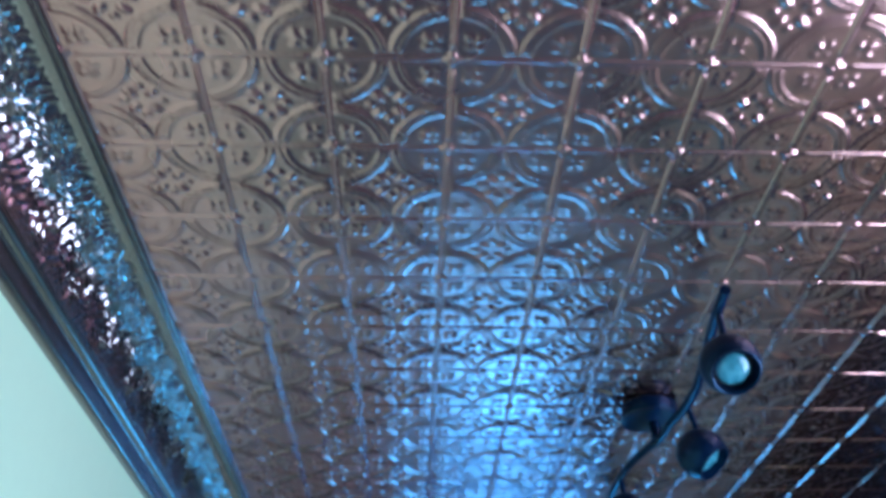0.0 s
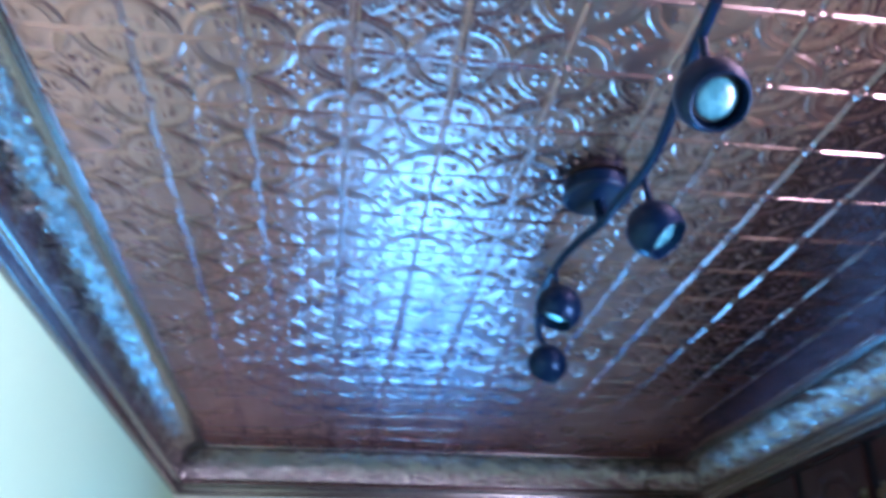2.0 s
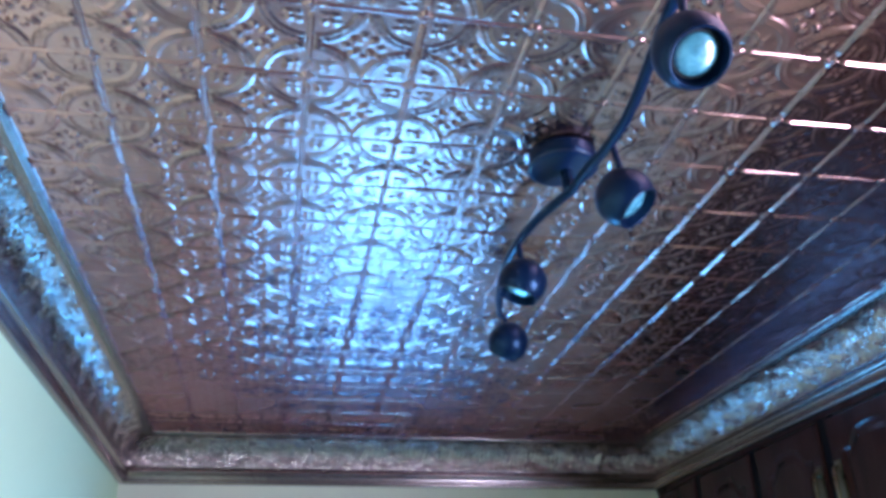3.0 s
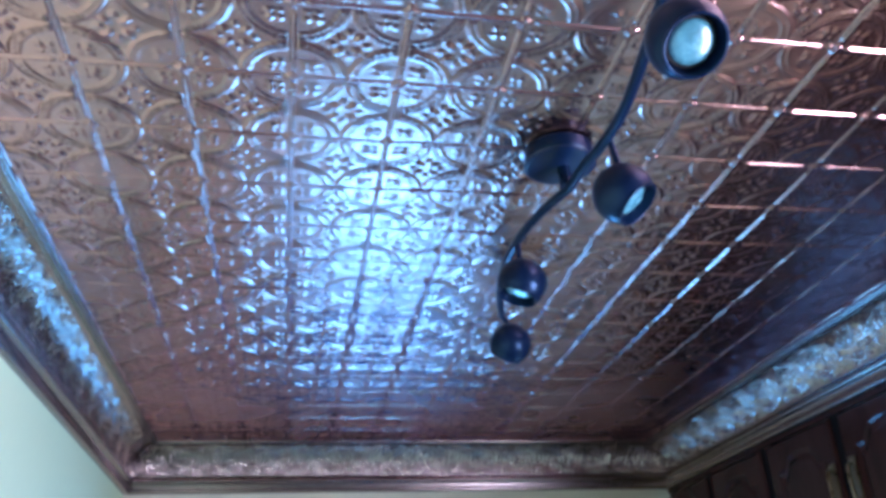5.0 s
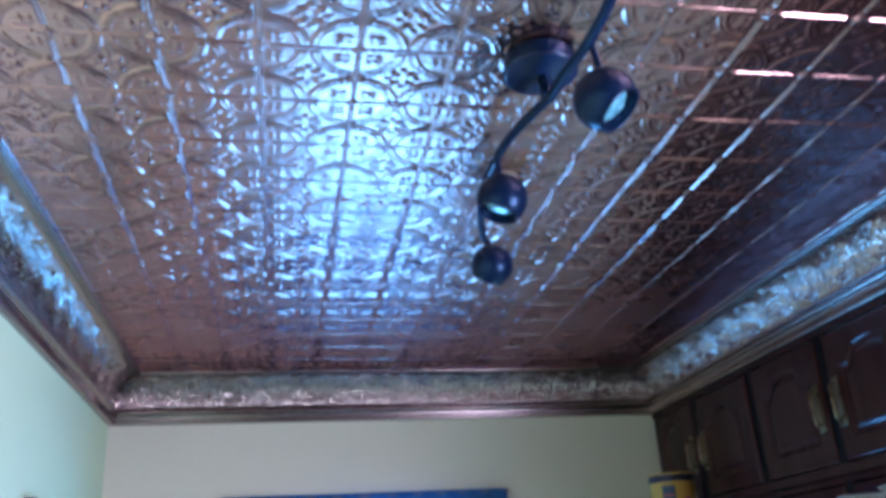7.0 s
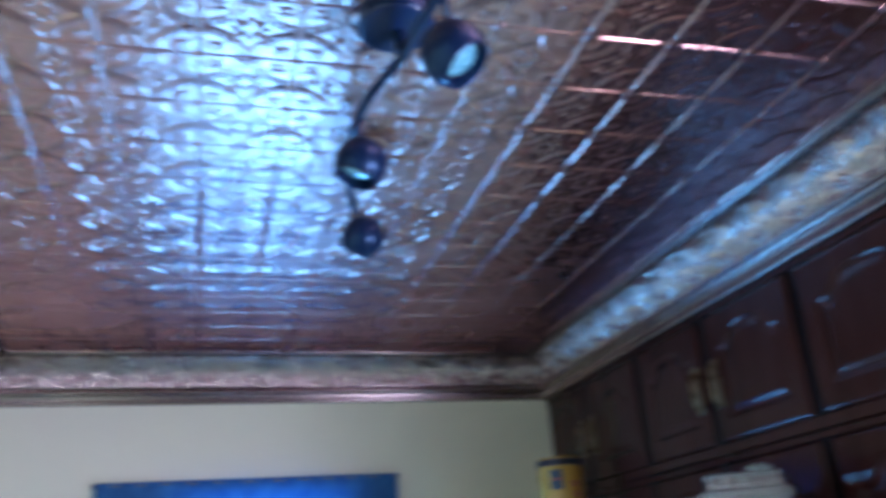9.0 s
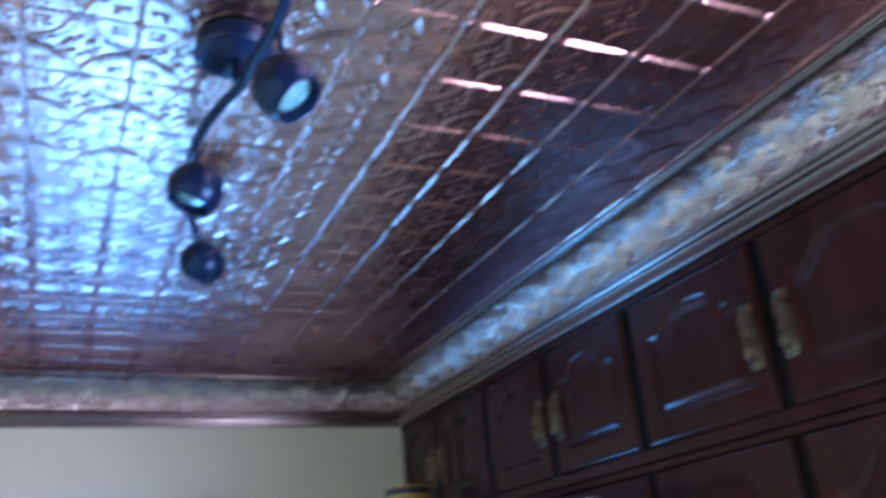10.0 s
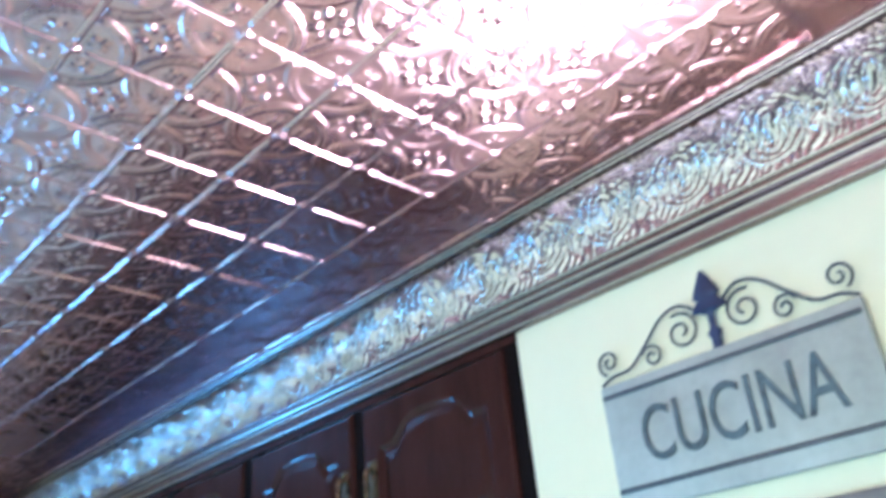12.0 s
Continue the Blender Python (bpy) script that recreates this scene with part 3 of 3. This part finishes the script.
def cupboard_door(parent, y0, y1, z0, z1, arch, handle_y, handle_z):
    front = door_mesh(y1 - y0, z1 - z0, arch)
    rows, cols = front.shape[:2]
    idx = np.arange(rows * cols).reshape(rows, cols)
    q = [np.stack([idx[:-1, :-1], idx[1:, :-1], idx[1:, 1:], idx[:-1, 1:]], -1).reshape(-1, 4)]
    ring = np.concatenate([idx[0, :], idx[1:, -1], idx[-1, -2::-1], idx[-2:0:-1, 0]])
    flat = front.reshape(-1, 3)
    back = flat[ring].copy()
    back[:, 0] = 0.0078
    k = np.arange(len(ring))
    n = (k + 1) % len(ring)
    q.append(np.stack([ring, ring[n], rows * cols + n, rows * cols + k], -1))
    pts = np.concatenate([flat, back]) + np.array([DOOR_X, y0, z0])
    ob = new("door", sheet_mesh("door", pts, np.concatenate(q), CHERRY))
    ob.parent = parent
    if handle_y is not None:
        bm = bmesh.new()
        rounded_box(bm, (DOOR_X - 0.003, handle_y - 0.0145, handle_z - 0.066), (DOOR_X + 0.001, handle_y + 0.0145, handle_z + 0.066), 0.0014)
        x = DOOR_X - 0.003
        tube(bm, smooth_line([(x, handle_y, handle_z + 0.046), (x - 0.011, handle_y, handle_z + 0.044), (x - 0.015, handle_y, handle_z + 0.034), (x - 0.016, handle_y, handle_z), (x - 0.015, handle_y, handle_z - 0.034), (x - 0.011, handle_y, handle_z - 0.044), (x, handle_y, handle_z - 0.046)], 5), 0.0055, 10)
        for s in (1, -1):
            lathe(bm, [(0, 0.004), (0.006, 0.003), (0.008, 0.0)], 14, Matrix.Translation((x, handle_y, handle_z + s * 0.057)) @ Matrix.Rotation(radians(-90), 4, "Y"))
        part("handle", bm, BRASS, ob, "aged brass pull on a back plate")
    return ob


def cupboard(y0, y1, ym, z0, z1, arch, handle_z, label, group, end_stile=0.018):
    """Frame with two doors; ym is the meeting line of the doors."""
    t = thing("cupboard", label, "cupboard", group)
    bm = bmesh.new()
    x0, x1 = X_E, X_E + 0.30
    box(bm, (x0 + 0.019, y0 + 0.0005, z0), (x1, y0 + 0.018, z1))
    box(bm, (x0 + 0.019, y1 - 0.018, z0), (x1, y1 - 0.0005, z1))
    box(bm, (x0 + 0.019, y0 + 0.018, z0), (x1, y1 - 0.018, z0 + 0.018))
    box(bm, (x0 + 0.019, y0 + 0.018, z1 - 0.018), (x1, y1 - 0.018, z1))
    box(bm, (x1, y0, z0), (x1 + 0.006, y1, z1))
    part("carcass", bm, CHERRY, t, smooth=False)
    # uprights at the door gaps are near-black, darker than the cherry rails
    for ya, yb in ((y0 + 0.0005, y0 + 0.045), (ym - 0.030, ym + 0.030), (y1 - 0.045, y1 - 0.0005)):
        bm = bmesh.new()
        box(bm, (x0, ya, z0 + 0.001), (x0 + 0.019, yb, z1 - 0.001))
        part("stile", bm, STILE_BLACK, t, "near-black upright", smooth=False)
    for za, zb in ((z0, z0 + 0.028), (z1 - 0.016, z1)):
        bm = bmesh.new()
        rounded_box(bm, (x0 - 0.0055, y0 + 0.0005, za + 0.0005), (x0 - 0.0003, y1 - 0.0005, zb - 0.0005), 0.0006, 1)
        part("rail", bm, CHERRY, t)
    gap = 0.017
    cupboard_door(t, y0 + end_stile, ym - gap, z0 + 0.030, z1 - 0.018, arch, ym - gap - 0.030, handle_z)
    cupboard_door(t, ym + gap, y1 - gap, z0 + 0.030, z1 - 0.018, arch, ym + gap + 0.030, handle_z)
    return t


UPPER = "dark cherry cupboard with two arched raised-panel doors below the crown"
LOWER = "dark cherry cupboard with arched raised-panel doors under another cupboard"
for y0, y1, ym, st in ((CAB_Y0, 0.705, 0.257, 0.035), (0.705, 1.500, 1.110, 0.017), (1.500, 2.250, 1.895, 0.017)):
    cupboard(y0, y1, ym, 1.842, CROWN_LOW - 0.001, 0.050, 2.025, UPPER, "upper cupboards", st)
    cupboard(y0, y1, ym, 1.42, 1.838, 0.060, 1.52, LOWER, "lower cupboards", st)


# ---- kitchen sign ----
def kitchen_sign():
    t = thing("wall_sign", "grey wall sign lettered CUCINA with scrolled ironwork on top", "sign")
    xa, xb = X_E - 0.016, X_E
    ya, yb, za, zb = -0.832, -0.395, 1.866, 2.068
    yc = (ya + yb) / 2
    bm = bmesh.new()
    rounded_box(bm, (xa, ya, za), (xb, yb, zb), 0.004)
    part("board", bm, SIGN, t)
    for z in (2.048, 1.897):
        bm = bmesh.new()
        rounded_box(bm, (xa - 0.004, ya + 0.004, z - 0.0035), (xa + 0.001, yb - 0.004, z + 0.0035), 0.001)
        part("border_rod", bm, IRON, t)
    cu = bpy.data.curves.new("lettering", "FONT")
    cu.body, cu.size, cu.align_x, cu.align_y, cu.extrude, cu.offset, cu.space_character = "CUCINA", 0.148, "CENTER", "CENTER", 0.0018, 0.0002, 1.0
    tmp = new("lettering_curve", cu)
    dg = bpy.context.evaluated_depsgraph_get()
    me = bpy.data.meshes.new_from_object(tmp.evaluated_get(dg))
    bpy.data.objects.remove(tmp)
    xs, ys = [v.co.x for v in me.vertices], [v.co.y for v in me.vertices]
    fit_w, fit_h = 0.318 / (max(xs) - min(xs)), 0.086 / (max(ys) - min(ys))
    centre = Matrix.Translation((-(max(xs) + min(xs)) / 2, -(max(ys) + min(ys)) / 2, 0))
    me.transform(Matrix(((0, 0, -1, xa - 0.0012), (-1, 0, 0, yc - 0.005), (0, 1, 0, 1.972), (0, 0, 0, 1))) @ Matrix.Diagonal((fit_w, fit_h, 1, 1)) @ centre)
    me.materials.clear()
    me.materials.append(SIGN_LETTER)
    ob = new("lettering", me)
    ob.parent = t
    tagged(ob, "worn dark teal letters reading CUCINA")
    x = X_E - 0.009

    def curl(cy, cz, r0, start, turns, sgn, n=26):
        return [(x, cy + sgn * r0 * (1 - 0.80 * k / n) * math.cos(start + 2 * math.pi * turns * k / n), cz + r0 * (1 - 0.80 * k / n) * math.sin(start + 2 * math.pi * turns * k / n)) for k in range(n + 1)]
    half = (yb - ya) / 2
    for sgn in (1, -1):
        main = [(x, yc + sgn * f * half, zb + h) for f, h in ((0.10, 0.070), (0.24, 0.088), (0.40, 0.078), (0.56, 0.046), (0.72, 0.018), (0.88, 0.014), (0.99, 0.004))]
        bm = bmesh.new()
        tube(bm, smooth_line(main, 5), 0.0026, 8)
        part("scroll_bar", bm, IRON, t)
        for cy, cz, r0, st, tn in ((0.90, 0.040, 0.022, -1.2, 1.4), (0.52, 0.024, 0.020, 0.4, 1.4), (0.25, 0.045, 0.032, 1.2, 1.5)):
            bm = bmesh.new()
            tube(bm, curl(yc + sgn * cy * half, zb + cz, r0, st, tn, sgn), 0.0023, 8)
            part("scroll", bm, IRON, t)
    bm = bmesh.new()
    lathe(bm, [(0, 0.131), (0.004, 0.127), (0.012, 0.112), (0.021, 0.096), (0.024, 0.086), (0.017, 0.082), (0.028, 0.070), (0.031, 0.064), (0.018, 0.062), (0.007, 0.056), (0.0060, 0.034), (0.013, 0.026), (0.008, 0.016), (0.009, -0.002)], 16,
          Matrix.Translation((x + 0.001, yc, zb)) @ Matrix.Diagonal((0.26, 1, 1, 1)))
    part("finial", bm, FINIAL, t, "dark blue leaf finial")


kitchen_sign()


# ---- things before the cupboards, on an assumed shelf ----
SHELF_TOP = 1.655


LEDGE = (1.17, 0.46, 2.24)          # face, south end, north end


def ledge_shelf():
    # unseen pale block, added so the ceiling has something bright to reflect
    bm = bmesh.new()
    box(bm, (LEDGE[0] + 0.02, LEDGE[1] + 0.02, 0), (DOOR_X - 0.004, LEDGE[2], SHELF_TOP - 0.024))
    structure("reflection_block", bm, CREAM, "unseen cream block added to brighten ceiling reflections", "wall")
    # assumed support below view, kept white for the same reflections
    t = thing("assumed_shelf", "assumed white shelf, out of view, under the tin and dish", "shelf")
    bm = bmesh.new()
    rounded_box(bm, (LEDGE[0], LEDGE[1], SHELF_TOP - 0.024), (DOOR_X - 0.001, LEDGE[2] + 0.005, SHELF_TOP), 0.003)
    part("board", bm, WHITE, t)


def yellow_tin():
    t = thing("storage_tin", "yellow tin with a dark lid and printed blue label", "tin", at=(1.345, 1.845, SHELF_TOP))
    R, H = 0.074, 0.292
    bm = bmesh.new()
    lathe(bm, [(0, 0), (R - 0.003, 0), (R, 0.003), (R, H - 0.030), (R - 0.004, H - 0.026), (R - 0.004, H - 0.012), (0, H - 0.012)], 56)
    part("body", bm, TIN_YELLOW, t)
    bm = bmesh.new()
    lathe(bm, [(R - 0.0035, H - 0.029), (R + 0.003, H - 0.028), (R + 0.003, H - 0.008), (R, H - 0.006), (R - 0.006, H - 0.006), (R - 0.008, H - 0.009), (0, H - 0.009)], 56)
    part("lid", bm, NAVY, t)
    bm = bmesh.new()
    lathe(bm, [(R - 0.006, H - 0.006), (R + 0.0005, H - 0.0055), (R + 0.001, H - 0.001), (R - 0.006, H)], 56)
    part("lid_rim", bm, TIN_YELLOW, t)

    def patch(name, a0, a1, z0, z1, mat, lift):
        bm = bmesh.new()
        lathe_pts = [[bm.verts.new(((R + lift) * math.cos(a), (R + lift) * math.sin(a), z)) for a in np.linspace(a0, a1, 10)] for z in (z0, z1)]
        for k in range(9):
            bm.faces.new((lathe_pts[0][k], lathe_pts[0][k + 1], lathe_pts[1][k + 1], lathe_pts[1][k]))
        part(name, bm, mat, t)
    face = math.atan2(-2.75, -1.15)
    patch("label", face - 0.50, face + 0.10, H - 0.106, H - 0.042, LABEL_BLUE, 0.0006)
    patch("label_stripe", face - 0.46, face + 0.06, H - 0.076, H - 0.070, LABEL_RED, 0.0012)
    patch("label_print", face + 0.50, face + 0.80, H - 0.100, H - 0.080, LABEL_RED, 0.0006)
    patch("label_print", face + 0.55, face + 0.85, H - 0.135, H - 0.112, LABEL_RED, 0.0006)


def crystal_dish():
    t = thing("crystal_dish", "square cut-crystal dish with a flat lid and knob", "dish", at=(1.315, 0.800, SHELF_TOP))
    t.scale = (1.06, 1.06, 0.76)
    t.rotation_euler[2] = radians(-32)

    def square(bm, half, z, n=8):
        ring = []
        for s in range(4):
            c, d = math.cos(s * math.pi / 2), math.sin(s * math.pi / 2)
            for k in range(n):
                f = -1 + 2 * k / n
                bulge = half * (1 + (0.06 if k % 2 else 0))
                px, py = bulge, half * f
                ring.append(bm.verts.new((px * c - py * d, px * d + py * c, z)))
        return ring

    def loft(bm, levels):
        rings = [square(bm, h, z) for h, z in levels]
        for a, b in zip(rings, rings[1:]):
            for k in range(len(a)):
                bm.faces.new((a[k], a[(k + 1) % len(a)], b[(k + 1) % len(b)], b[k]))
        bm.faces.new(rings[0][::-1])
        bm.faces.new(rings[-1])
    bm = bmesh.new()
    loft(bm, [(0.070, 0.0), (0.078, 0.004), (0.098, 0.022), (0.088, 0.032), (0.101, 0.046), (0.091, 0.058), (0.103, 0.070), (0.100, 0.076), (0.096, 0.078), (0.088, 0.078), (0.084, 0.070), (0.078, 0.030), (0.060, 0.014)])
    part("bowl", bm, CRYSTAL, t, smooth=False)
    bm = bmesh.new()
    loft(bm, [(0.097, 0.0790), (0.100, 0.086), (0.086, 0.096), (0.080, 0.126), (0.085, 0.132), (0.079, 0.137), (0.02, 0.138)])
    bmesh.ops.transform(bm, matrix=Matrix.Translation((0.014, 0, 0)) @ Matrix.Diagonal((0.85, 0.95, 1, 1)), verts=bm.verts)
    part("lid", bm, CRYSTAL, t, smooth=False)
    bm = bmesh.new()
    lathe(bm, [(0.010, 0.1385), (0.012, 0.143), (0.026, 0.148), (0.029, 0.155), (0.020, 0.161), (0, 0.162)], 10, Matrix.Translation((0.050, -0.018, 0)))
    part("knob", bm, CRYSTAL, t, smooth=False)


ledge_shelf()
yellow_tin()
crystal_dish()


def picture():
    t = thing("picture", "picture in a dark slate frame on the west wall", "picture")
    y0, y1, z0, z1 = 1.315, 1.93, 1.42, 1.880
    bm = bmesh.new()
    x = X_W
    for lo, hi in (((y0, z0), (y1, z0 + 0.035)), ((y0, z1 - 0.035), (y1, z1)), ((y0, z0 + 0.035), (y0 + 0.035, z1 - 0.035)), ((y1 - 0.035, z0 + 0.035), (y1, z1 - 0.035))):
        rounded_box(bm, (x, lo[0], lo[1]), (x + 0.028, hi[0], hi[1]), 0.003)
    part("frame", bm, FRAME_DARK, t)
    bm = bmesh.new()
    box(bm, (x, y0 + 0.034, z0 + 0.034), (x + 0.010, y1 - 0.034, z1 - 0.034))
    part("print", bm, CANVAS, t, smooth=False)


picture()
